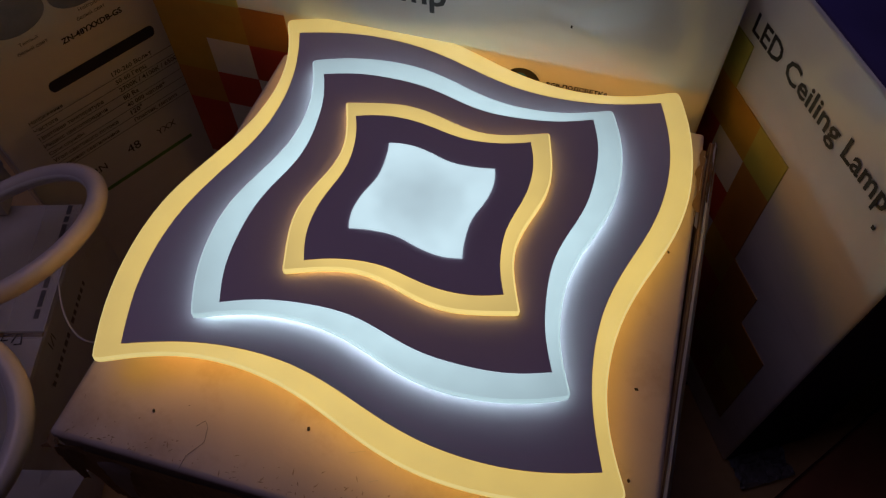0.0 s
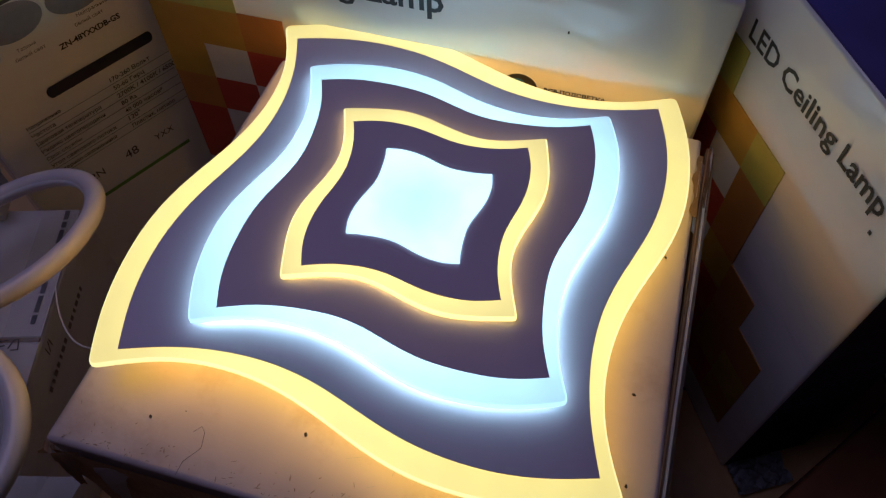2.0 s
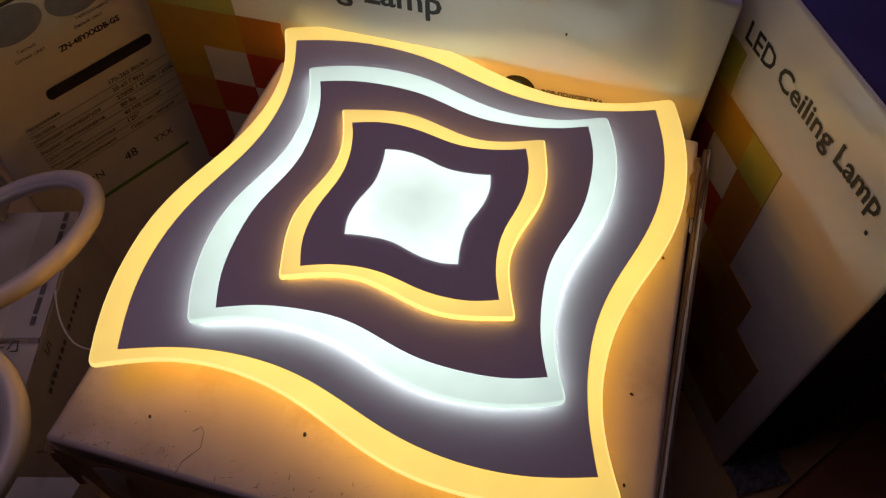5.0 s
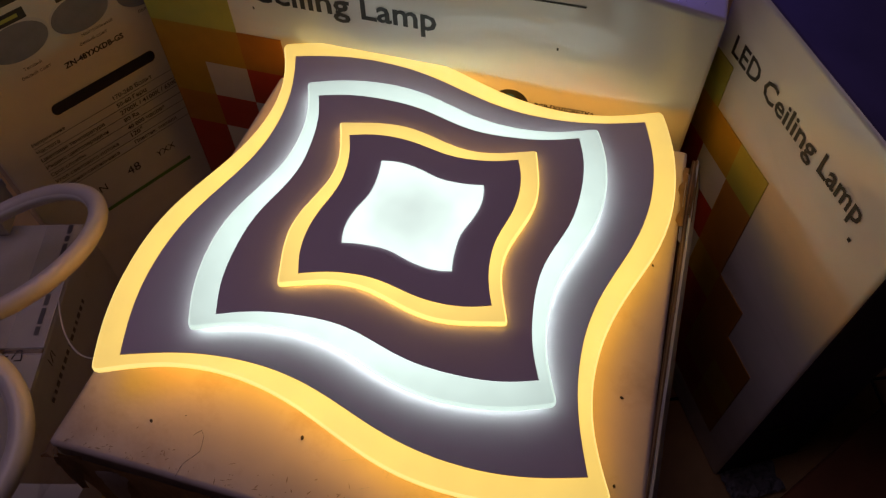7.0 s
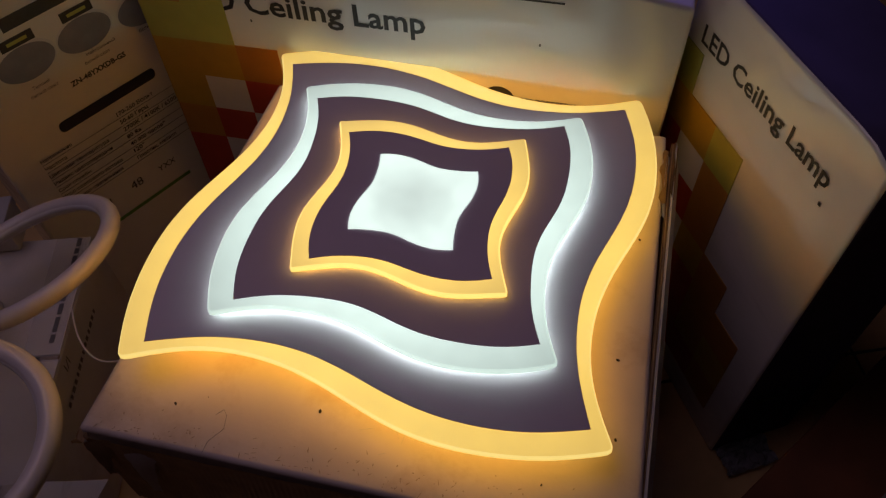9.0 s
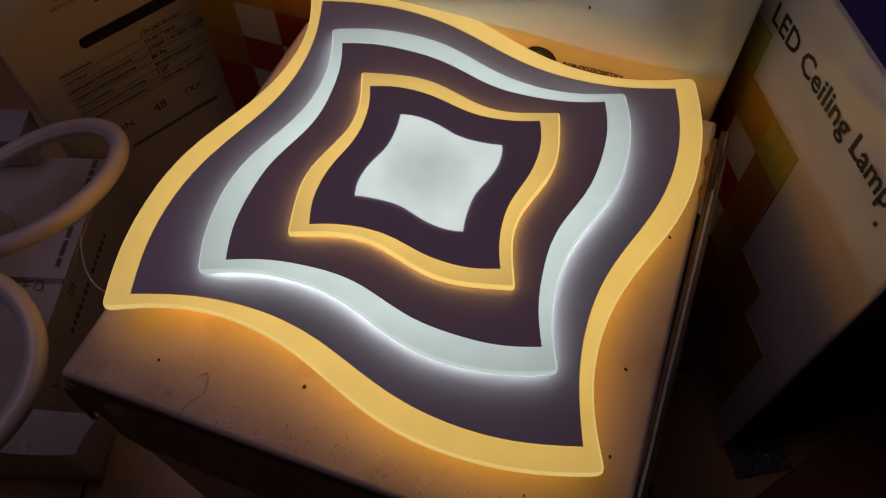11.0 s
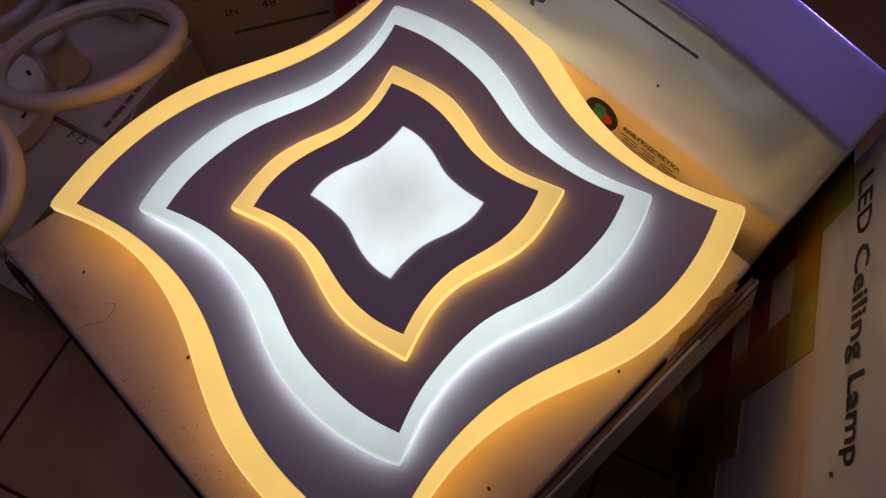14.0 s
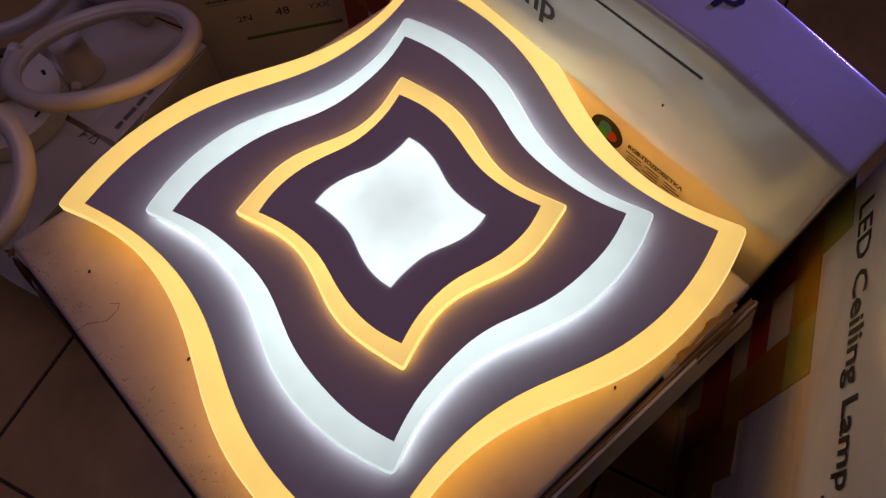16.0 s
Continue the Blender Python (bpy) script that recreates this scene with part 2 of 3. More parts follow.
def round_bar(name, parent, mat, m, w, h):
    """A flat bar with round ends."""
    bm = bmesh.new()
    pts = []
    for side in (1, -1):
        for k in range(9):
            a = radians(-90 + 180 * k / 8)
            pts.append(bm.verts.new((side * (w / 2 - h / 2 + h / 2 * 0.7 * math.cos(a)), side * h / 2 * math.sin(a), 0.0003)))
    bm.faces.new(pts)
    ob = part(name, bm, mat, parent)
    ob.matrix_local = m
    return ob


def frame_on(o, u, v):
    """A pose with its x along u, its y along v."""
    u, v = Vector(u).normalized(), Vector(v).normalized()
    n = u.cross(v)
    return Matrix(((u.x, v.x, n.x, o[0]), (u.y, v.y, n.y, o[1]), (u.z, v.z, n.z, o[2]), (0, 0, 0, 1)))


# ---------------- the room ----------------
def stockroom():
    bed = part("floor", box_bm(-2.78, 2.78, -2.78, 2.78, FLOOR - 0.06, FLOOR - 0.003), M["grout"])
    tagged(bed, "tan ceramic tile floor with dark joints", "floor", kind="structure")
    me = None
    turn = pose(0, 0, 0, 0, 0, -68.9)
    pitch, gap = 0.45, 0.006
    ax = turn @ Vector((1, 0, 0))
    ay = turn @ Vector((0, 1, 0))
    origin = Vector((-0.373, -0.607, FLOOR))
    for i in range(-8, 9):
        for j in range(-8, 9):
            c = origin + ax * pitch * (i + 0.55) + ay * pitch * (j + 0.5)
            if abs(c.x) > 2.46 or abs(c.y) > 2.46:
                continue
            if me is None:
                h = (pitch - gap) / 2
                first = part("tile", box_bm(-h, h, -h, h, -0.008, 0.0, 0.0015, 1), M["tile"], bed)
                me, ob = first.data, first
            else:
                ob = new("tile", me)
                ob.parent = bed
            ob.matrix_local = Matrix.Translation(c) @ turn
    for n, b in (("wall_north", (-2.78, 2.78, 2.78, 2.88)), ("wall_south", (-2.78, 2.78, -2.88, -2.78)), ("wall_east", (2.78, 2.88, -2.88, 2.88)), ("wall_west", (-2.88, -2.78, -2.88, 2.88))):
        tagged(part(n, box_bm(*b, FLOOR - 0.06, 2.75), M["wall"]), "dim painted wall of the stockroom", "wall", kind="structure")
    tagged(part("ceiling", box_bm(-2.88, 2.88, -2.88, 2.88, 2.75, 2.85), M["wall"]), "dim painted ceiling", "ceiling", kind="structure")


stockroom()


# ---------------- the lit ceiling lamp ----------------
def outline(half, waves, centre=(0, 0), turn=0.0, per=90, soft=0.0):
    """A square with S-shaped sides. waves: sizes, against half the width, of the sines of 2, 1, 4, 3 and 6 half
    turns along a side, and of the bow by which neighbouring sides differ; soft rounds the four tips."""
    pts = []
    for k in range(4):
        r = pose(0, 0, 0, 0, 0, 90 * k + turn)
        for i in range(per):
            s = i / per
            off = sum(w * math.sin(n * math.pi * s) for w, n in zip(waves, (2, 1, 4, 3, 6))) + waves[5] * (-1) ** k * math.sin(math.pi * s)
            pts.append(r @ Vector((-half + 2 * half * s, -half + half * off, 0)))
    if soft:
        n = len(pts)
        for _ in range(2):
            sharp = [p.copy() for p in pts]
            for k in range(4):
                for o in (-1, 0, 1):
                    i = (k * per + o) % n
                    pts[i] = sharp[i] * (1 - soft) + (sharp[i - 1] + sharp[(i + 1) % n]) * soft / 2
    return [Vector((p.x + centre[0], p.y + centre[1], 0)) for p in pts]


def shrunk(pts, d):
    n, out = len(pts), []
    for i, p in enumerate(pts):
        t = (pts[(i + 1) % n] - pts[i - 1]).normalized()
        out.append(p + Vector((-t.y, t.x, 0)) * d)
    return out


def sheet_bm(levels):
    """A solid from closed outlines stacked by height."""
    bm = bmesh.new()
    rings = [[bm.verts.new((p.x, p.y, z)) for p in pts] for pts, z in levels]
    n = len(rings[0])
    for a, b in zip(rings, rings[1:]):
        for i in range(n):
            bm.faces.new((a[i], a[(i + 1) % n], b[(i + 1) % n], b[i]))
    for ring, z in ((rings[0], levels[0][1]), (rings[-1], levels[-1][1])):
        f = bm.faces.new(ring)
        f.normal_update()
        bmesh.ops.triangulate(bm, faces=[f], ngon_method="EAR_CLIP")
    return bm


def ceiling_lamp():
    # the lamp lies a little askew on its carton, lower towards the boxes behind it
    tilt = pose(0, 0, TOP, -1.37, 0.614, 0)
    lamp = empty("ceiling_lamp", tilt, "lit three-tier LED ceiling lamp with wavy square acrylic sheets", "lamp")
    up = 0.400 - TOP
    wave = (0.10, 0.012, 0, 0, 0, 0)
    base = part("base", sheet_bm([(outline(0.17, wave), 0.001), (outline(0.175, wave), 0.004), (outline(0.175, wave), up - 0.019)]), M["metal_white"], lamp, "white metal base plate")
    base.matrix_local = tilt.inverted() @ pose(0, 0, TOP)
    tiers = (("outer", 0.2542, (0.1176, 0.0041, 0.0008, 0.0110, 0.0034, -0.0013), (0.0, 0.0062), 0.88, up,
              0.2319, (0.1013, 0.0179, -0.0009, -0.0016, 0.0026, 0.0022), (0.0004, 0.0044), 0.17, "warm yellow lit acrylic sheet"),
             ("mid", 0.1840, (0.1147, 0.0001, -0.0016, 0.0036, 0.0039, -0.0029), (0.0013, 0.0038), 2.74, up + 0.0145,
              0.1628, (0.0955, 0.0260, -0.0015, -0.0030, 0.0056, 0.0004), (0.0021, 0.0029), 2.63, "cool white lit acrylic sheet"),
             ("inner", 0.1183, (0.1007, 0.0275, -0.0100, 0.0035, -0.0002, 0.0011), (0.0042, 0.0043), 4.33, up + 0.0245,
              0.1001, (0.0906, 0.0240, -0.0002, -0.0057, 0.0029, 0.0017), (0.0037, 0.0024), 4.44, "amber lit acrylic sheet"))
    for key, half, waves, c, turn, z, ph, pw, pc, pt, label in tiers:
        o = outline(half, waves, c, turn, soft=0.5)
        strip = outline(0.219 if key == "outer" else half - 0.009, waves, c, turn)
        low = z - 0.0072
        part("led_strip", sheet_bm([(strip, low - (0.019 if key == "outer" else 0.0045)), (strip, low)]), M[key + "_strip"], lamp, "glowing LED strip")
        sheet = part("acrylic_sheet", sheet_bm([(shrunk(o, 0.0006), low), (o, low + 0.001), (o, z - 0.0018), (shrunk(o, 0.0018), z)]), M[key + "_glow"], lamp, label)
        edge_lit(sheet, M[key + "_edge"])
        p = outline(ph, pw, pc, pt)
        part("cover_panel", sheet_bm([(p, z + 0.0002), (p, z + 0.0009)]), M["panel"], sheet, "matt mauve-grey cover panel")
    core = outline(0.0604, (0.0790, 0.0261, -0.0003, -0.0140, 0.0035, 0.0082), (0.0040, 0.0020), -2.09)
    part("centre_diffuser", sheet_bm([(core, up + 0.0250), (core, up + 0.0267)]), M["core_glow"], lamp, "bright white centre diffuser")
    return lamp


ceiling_lamp()


# ---------------- carton under the lamp ----------------
def lamp_carton():
    m = pose(0.0, -0.04, FLOOR)
    h = TOP - FLOOR
    carton = empty("cardboard_box", m, "worn white cardboard box with a torn layered edge under the lamp", "box")
    bm = soft_box_bm(-0.280, 0.2925, -0.275, 0.272, 0.0, h, 0.006, 14, 0.0010, 3.0)
    for v in bm.verts:
        if v.co.x < -0.2:
            v.co.x += 0.022 * (v.co.y + 0.275) / 0.547
    part("body", bm, M["carton_worn"], carton, "", True)
    # layered torn board along the side towards the standing box
    rng = random.Random(4)
    def board(name, x, y0, y1, dx, top, fall, thick, mat, label, rough, seed):
        """An upright strip of board along y, its upper edge ragged, leaning out by dx over its height."""
        b = bmesh.new()
        n = 60
        rows = []
        for i in range(n + 1):
            y = y0 + (y1 - y0) * i / n
            t = top + rough * noise.noise((y * 22, seed, 0)) + 0.4 * rough * noise.noise((y * 90, seed, 3))
            xo = x + 0.0012 * noise.noise((y * 9, seed, 5)) + 0.006 * (y / 0.27)
            rows.append([b.verts.new((xo + dx, y, h - fall)), b.verts.new((xo, y, t)), b.verts.new((xo + thick, y, t - 0.0006)), b.verts.new((xo + dx + thick, y, h - fall))])
        for r, q in zip(rows, rows[1:]):
            for a in range(4):
                b.faces.new((r[a], r[(a + 1) % 4], q[(a + 1) % 4], q[a]))
        b.faces.new(rows[0]), b.faces.new(rows[-1])
        part(name, b, M[mat], carton, label)

    for k in range(3):
        board("board_layer", 0.2938 + 0.0018 * k, -0.27, 0.262, 0.0, h - 0.0025 - 0.0008 * k, 0.10, 0.0016, "kraft" if k % 2 else "kraft_dark", "torn brown cardboard layer", 0.0022, 2.0 + k)
    board("side_flap", 0.2992, -0.27, 0.264, 0.013, h - 0.004, 0.056, 0.003, "carton_plain", "worn white side flap", 0.0015, 9.0)
    board("side_panel", 0.3115, -0.268, 0.258, 0.0, h - 0.056, 0.40, 0.003, "carton_plain", "white side panel", 0.0, 11.0)
    # torn hole: a flat dark sheet stands for the shade inside it
    b = bmesh.new()
    ring = [(0.2915 - 0.0075 * abs(noise.noise((i * 0.45, 7.3, 1.0)) + 0.35) * (1 if 0 < i < 12 else 0.1), 0.150 + 0.0078 * i) for i in range(13)]
    b.faces.new([b.verts.new((x, y, h + 0.0011)) for x, y in ring] + [b.verts.new((0.2965, 0.150 + 0.0078 * 12, h + 0.0006)), b.verts.new((0.2965, 0.150, h + 0.0006))])
    part("torn_patch", b, M["kraft_dark"], carton, "torn-open patch, the shade of its hole a flat dark sheet")
    board("torn_strip", 0.2895, 0.13, 0.235, 0.004, h + 0.0009, 0.004, 0.0008, "carton_white", "torn white paper edge", 0.0028, 15.0)
    board("torn_strip", 0.2980, 0.17, 0.262, 0.006, h + 0.0005, 0.012, 0.0012, "kraft_dark", "torn kraft edge", 0.006, 17.0)
    # front side: bare corrugated board, its flutes showing, bowed out towards the foot and crushed at the upper edge
    b = bmesh.new()
    cols, rows_n = 330, 9
    g = []
    for i in range(cols + 1):
        x = -0.274 + 0.548 * i / cols
        col = []
        for k in range(rows_n + 1):
            t = k / rows_n
            dent = 0.006 * noise.noise((x * 9, t * 2.5, 3.1)) + 0.004 * noise.noise((x * 26, t * 6, 7.7))
            flute = 0.0007 * math.sin(2 * math.pi * x / 0.0066) * min(1.0, 4 * t)
            col.append(b.verts.new((x, -0.2795 - 0.020 * t * (0.6 + 0.4 * math.sin(9 * x + 1)) + dent * t + flute, h - 0.009 - 0.17 * t + 0.003 * noise.noise((x * 40, 2.2, t)))))
        g.append(col)
    for r, q in zip(g, g[1:]):
        for k in range(rows_n):
            b.faces.new((r[k], r[k + 1], q[k + 1], q[k]))
    part("front_side", b, M["kraft"], carton, "crushed fluted brown front side", True)

    def curl(x, y, z, a, length, width, drop, mat, label, seed):
        """A torn strip of board that bends outwards and down."""
        b = bmesh.new()
        g = []
        for i in range(13):
            t = i / 12
            w = width * (1 - 0.75 * t) * (0.8 + 0.4 * abs(noise.noise((i * 0.6, seed, 0))))
            g.append([b.verts.new((length * t, e * w, -drop * t * t + 0.004 * math.sin(7 * t + seed) * (1 if e > 0 else 0.3) - 0.004 * abs(e))) for e in (-1, -0.4, 0.3, 1)])
        for r, q in zip(g, g[1:]):
            for k in range(3):
                b.faces.new((r[k], q[k], q[k + 1], r[k + 1]))
        bmesh.ops.solidify(b, geom=b.faces[:], thickness=0.0016)
        ob = part("torn_strip", b, M[mat], carton, label)
        ob.matrix_local = pose(x, y, z, 0, 0, a)

    curl(-0.272, -0.274, h - 0.008, 212, 0.020, 0.008, 0.010, "kraft", "torn brown corner strip", 1.0)
    curl(-0.262, -0.279, h - 0.014, 285, 0.014, 0.018, 0.055, "kraft", "torn brown strip hanging down", 2.0)
    curl(-0.215, -0.280, h - 0.020, 280, 0.014, 0.022, 0.070, "carton_worn", "torn pale strip hanging down", 3.0)
    for x, y, s in ((-0.191, -0.268, 0.0032), (-0.039, -0.245, 0.0036), (0.257, -0.122, 0.0034), (0.269, 0.047, 0.003), (0.262, -0.213, 0.003), (-0.160, -0.254, 0.0012), (0.196, -0.274, 0.002)):
        b = bmesh.new()
        bmesh.ops.create_icosphere(b, subdivisions=1, radius=s / 2)
        bmesh.ops.scale(b, vec=(1.0, 1.5, 0.4), verts=b.verts)
        ob = part("speck", b, M["dirt"], carton)
        ob.matrix_local = m.inverted() @ pose(x, y, TOP + 0.0008, 0, 0, rng.random() * 180)
    bm = bmesh.new()
    for k in range(150):
        t = rng.random()
        cx, cy = -0.265 + 0.52 * t, -0.3085 + 0.022 * rng.random() ** 2 + 0.02 * (rng.random() if rng.random() < 0.25 else 0)
        w, l = 0.0003 + 0.0005 * rng.random(), 0.0008 + 0.003 * rng.random() ** 2
        a = radians(rng.choice((0, 90, 40)) + 30 * rng.random())
        ux, uy = math.cos(a) * l, math.sin(a) * l
        vx, vy = -math.sin(a) * w, math.cos(a) * w
        bm.faces.new([bm.verts.new((cx + p * ux + q * vx, cy + 0.04 + p * uy + q * vy, h + 0.0013)) for p, q in ((-1, -0.6), (0.2, -1), (1, 0.2), (-0.4, 1))])
    tagged(part("scuffing", bm, M["scuff"], carton, "scuffs and dirt flecks on the worn edge"), kind="stuff")
    for k, (cx, cy, a, ln) in enumerate(((-0.276, -0.272, 200, 0.014),)):
        b = bmesh.new()
        g = []
        for i in range(5):
            t = i / 4
            wd = 0.013 * (1 - t) ** 0.7 + 0.001
            zz = h - 0.010 - 0.012 * k - 0.010 * t * t
            g.append([b.verts.new((ln * t, -wd, zz)), b.verts.new((ln * t, wd, zz + 0.002 * math.sin(4 * t + k)))])
        for r, q in zip(g, g[1:]):
            b.faces.new((r[0], q[0], q[1], r[1]))
        bmesh.ops.solidify(b, geom=b.faces[:], thickness=0.0012)
        tear = part("torn_corner", b, M["kraft"], carton, "torn brown corner")
        tear.matrix_local = pose(cx, cy, 0, 0, 0, a)
    for k in range(4):
        x, y = 0.005 + 0.05 * rng.random(), -0.283 + 0.035 * rng.random()
        mark("scratch", carton, M["film"], m.inverted() @ pose(x, y, TOP + 0.0008, 0, 0, rng.choice((20, 75, 110)) + 15 * rng.random()), 0.006 + 0.010 * rng.random(), 0.0003, 0.0002)
    # pen stroke
    stroke = ((-0.142, -0.313), (-0.141, -0.300), (-0.130, -0.284), (-0.133, -0.269), (-0.138, -0.264), (-0.144, -0.271))
    for (xa, ya), (xb, yb) in zip(stroke, stroke[1:]):
        d = Vector((xb - xa, yb - ya, 0))
        mark("pen_stroke", carton, M["ink_grey"], m.inverted() @ pose((xa + xb) / 2, (ya + yb) / 2, TOP + 0.0006, 0, 0, math.degrees(math.atan2(d.y, d.x))), d.length + 0.0003, 0.00032)
    return carton


lamp_carton()


# ---------------- cartons standing round it ----------------
CELL = 0.066


def mosaic(parent, face, x0, z0, rows):
    """Printed squares on a face: rows from the top down, one letter each; x0, z0 the top left corner."""
    key = dict(m="mustard", l="lime", o="orange", r="red", p="pale")
    made = {}
    for j, row in enumerate(rows):
        for i, c in enumerate(row):
            if c == " ":
                continue
            at = face @ pose(x0 + (i + 0.5) * CELL, z0 - (j + 0.5) * CELL, 0.0003)
            if c in made:
                ob = new("printed_square", made[c])
                ob.parent = parent
            else:
                ob = part("printed_square", box_bm(-CELL / 2, CELL / 2, -CELL / 2, CELL / 2, -0.002, 0.0003), M[key[c]], parent)
                made[c] = ob.data
            ob.matrix_local = at


def back_carton():
    x0, x1, y0, y1, zt = -0.472, 0.290, 0.272, 0.368, 0.553
    m = pose(0, 0, FLOOR)
    carton = empty("lamp_box", m, "glossy white lamp box with black lettering and printed squares", "box", "lamp boxes round the lamp")
    bm = soft_box_bm(x0, x1, y0, y1, 0, zt - FLOOR, 0.006, 14, 0.0005, 1.0)
    for v in bm.verts:
        if v.co.z > 0.5:
            v.co.z -= 0.155 * max(0, v.co.x - 0.14)
    part("body", bm, M["carton_white"], carton, "", True)
    face = m.inverted() @ frame_on((0, y0 - 0.0007, 0), (1, 0, 0), (0, 0, 1))
    title(carton, face @ pose(-0.397, 0.449, 0), 0.352, 0.034)
    top = m.inverted() @ frame_on((0, 0, zt + 0.0012), (1, 0, 0), (0, 1, 0))
    title(carton, top @ pose(-0.236, 0.328, 0.0), 0.352, 0.034)
    # slit drawn as a thin black strip, for the dark inside it
    mark("slit", carton, M["ink"], face @ pose(0.01, 0.5195, -0.0006), 0.25, 0.0022, 0.001)
    mosaic(carton, face, -0.456 - 0.012, 0.388 + 3 * CELL, ["ml", "ol", "ll", "mmo", "mpr", "orp", "rpr", "ror", "prpo"])
    # round colour badge and its caption
    bm = bmesh.new()
    bmesh.ops.create_cone(bm, cap_ends=True, segments=40, radius1=0.0235, radius2=0.0235, depth=0.0006)
    badge = part("badge", bm, M["ink"], carton, "black round badge with colour petals")
    badge.matrix_local = face @ pose(0.057, 0.352, 0.0004)
    bm = bmesh.new()
    bmesh.ops.create_cone(bm, cap_ends=True, segments=40, radius1=0.0255, radius2=0.0255, depth=0.0003)
    rim = part("badge_rim", bm, M["carton_white"], carton)
    rim.matrix_local = face @ pose(0.057, 0.352, 0.0002)
    for a, c in ((110, "blue"), (230, "green"), (350, "red")):
        bm = bmesh.new()
        bmesh.ops.create_cone(bm, cap_ends=True, segments=20, radius1=0.0088, radius2=0.0088, depth=0.0006)
        petal = part("petal", bm, M[c], badge)
        petal.matrix_local = pose(0.0072 * math.cos(radians(a)), 0.0072 * math.sin(radians(a)), 0.0004 + 0.00005 * (a % 7))
    words("RGB-ПОДСВЕТКА", 0.080, M["ink"], carton, face @ pose(0.089, 0.353, 0.0004), bold=0.035)
    for k in range(4):
        for i in range(3):
            mark("print_line", carton, M["ink_grey"], face @ pose(0.100 + 0.027 * i + 0.003 * (k % 2), 0.3465 - 0.0052 * k, 0.0002), 0.023 - 0.003 * ((i + k) % 3), 0.0013)
    for x, z in ((0.109, 0.454), (-0.298, 0.437)):
        mark("speck", carton, M["dirt"], face @ pose(x, z, 0.0006), 0.0022, 0.004)
    mark("smudge", carton, M["ink_grey"], top @ pose(0.137, 0.333, -0.0036, 0, 0, 25), 0.014, 0.004, 0.0008)
    rng = random.Random(12)
    for k in range(26):      # glints of wrinkled tape along the upper edge
        x = 0.165 + 0.10 * rng.random()
        mark("tape_wrinkle", carton, M["tape"], top @ pose(x, y0 + 0.010 + 0.010 * rng.random(), 0.0002 - 0.155 * max(0, x - 0.14), 0, 8.8, 60 + 60 * rng.random()), 0.002 + 0.004 * rng.random(), 0.0008, 0.0008)
    return carton


back_carton()


def right_carton():
    u = Vector((0.5, -0.866, 0))
    near = Vector((0.4790, 0.0309, FLOOR))
    n = Vector((-0.866, -0.5, 0))
    length, depth, zt = 0.364, 0.15, 0.549
    m = frame_on(near, u, -n)         # x towards the near end, y into the box, z up
    carton = empty("lamp_box", m, "white lamp box with black lettering and coloured squares standing on edge", "box", "lamp boxes round the lamp")
    bm = soft_box_bm(-length, 0, 0, depth, 0, zt - FLOOR, 0.007, 12, 0.0005, 5.0)
    for v in bm.verts:
        if v.co.z > 0.6 and v.co.x > -0.05:
            v.co.z -= 0.35 * max(0.0, v.co.x + 0.04) ** 1 * (1 if v.co.x > -0.04 else 0)
    part("body", bm, M["carton_white"], carton, "", True)
    body = carton.children[0]
    body.data.materials.append(M["violet_board"])
    for p in body.data.polygons:
        if p.normal.y > -0.6:
            p.material_index = 1
    mark("print_bar", carton, M["ink"], pose(0.0018, 0.045, 0.175) @ pose(0, 0, 0, 90, 0, 90), 0.035, 0.012)
    face = pose(0, -0.0007, -FLOOR) @ pose(0, 0, 0, 90)
    title(carton, face @ pose(-0.330, 0.4560, 0), 0.273, 0.0270)
    mark("speck", carton, M["dirt"], face @ pose(-0.055, 0.436, 0.0004), 0.004, 0.005)
    mosaic(carton, face, -0.316 - CELL, 0.377 + CELL, ["l", "mml", "rpo", "mro ", "rpmo", "prroo", "orrom", "mprro"])
    return carton


right_carton()


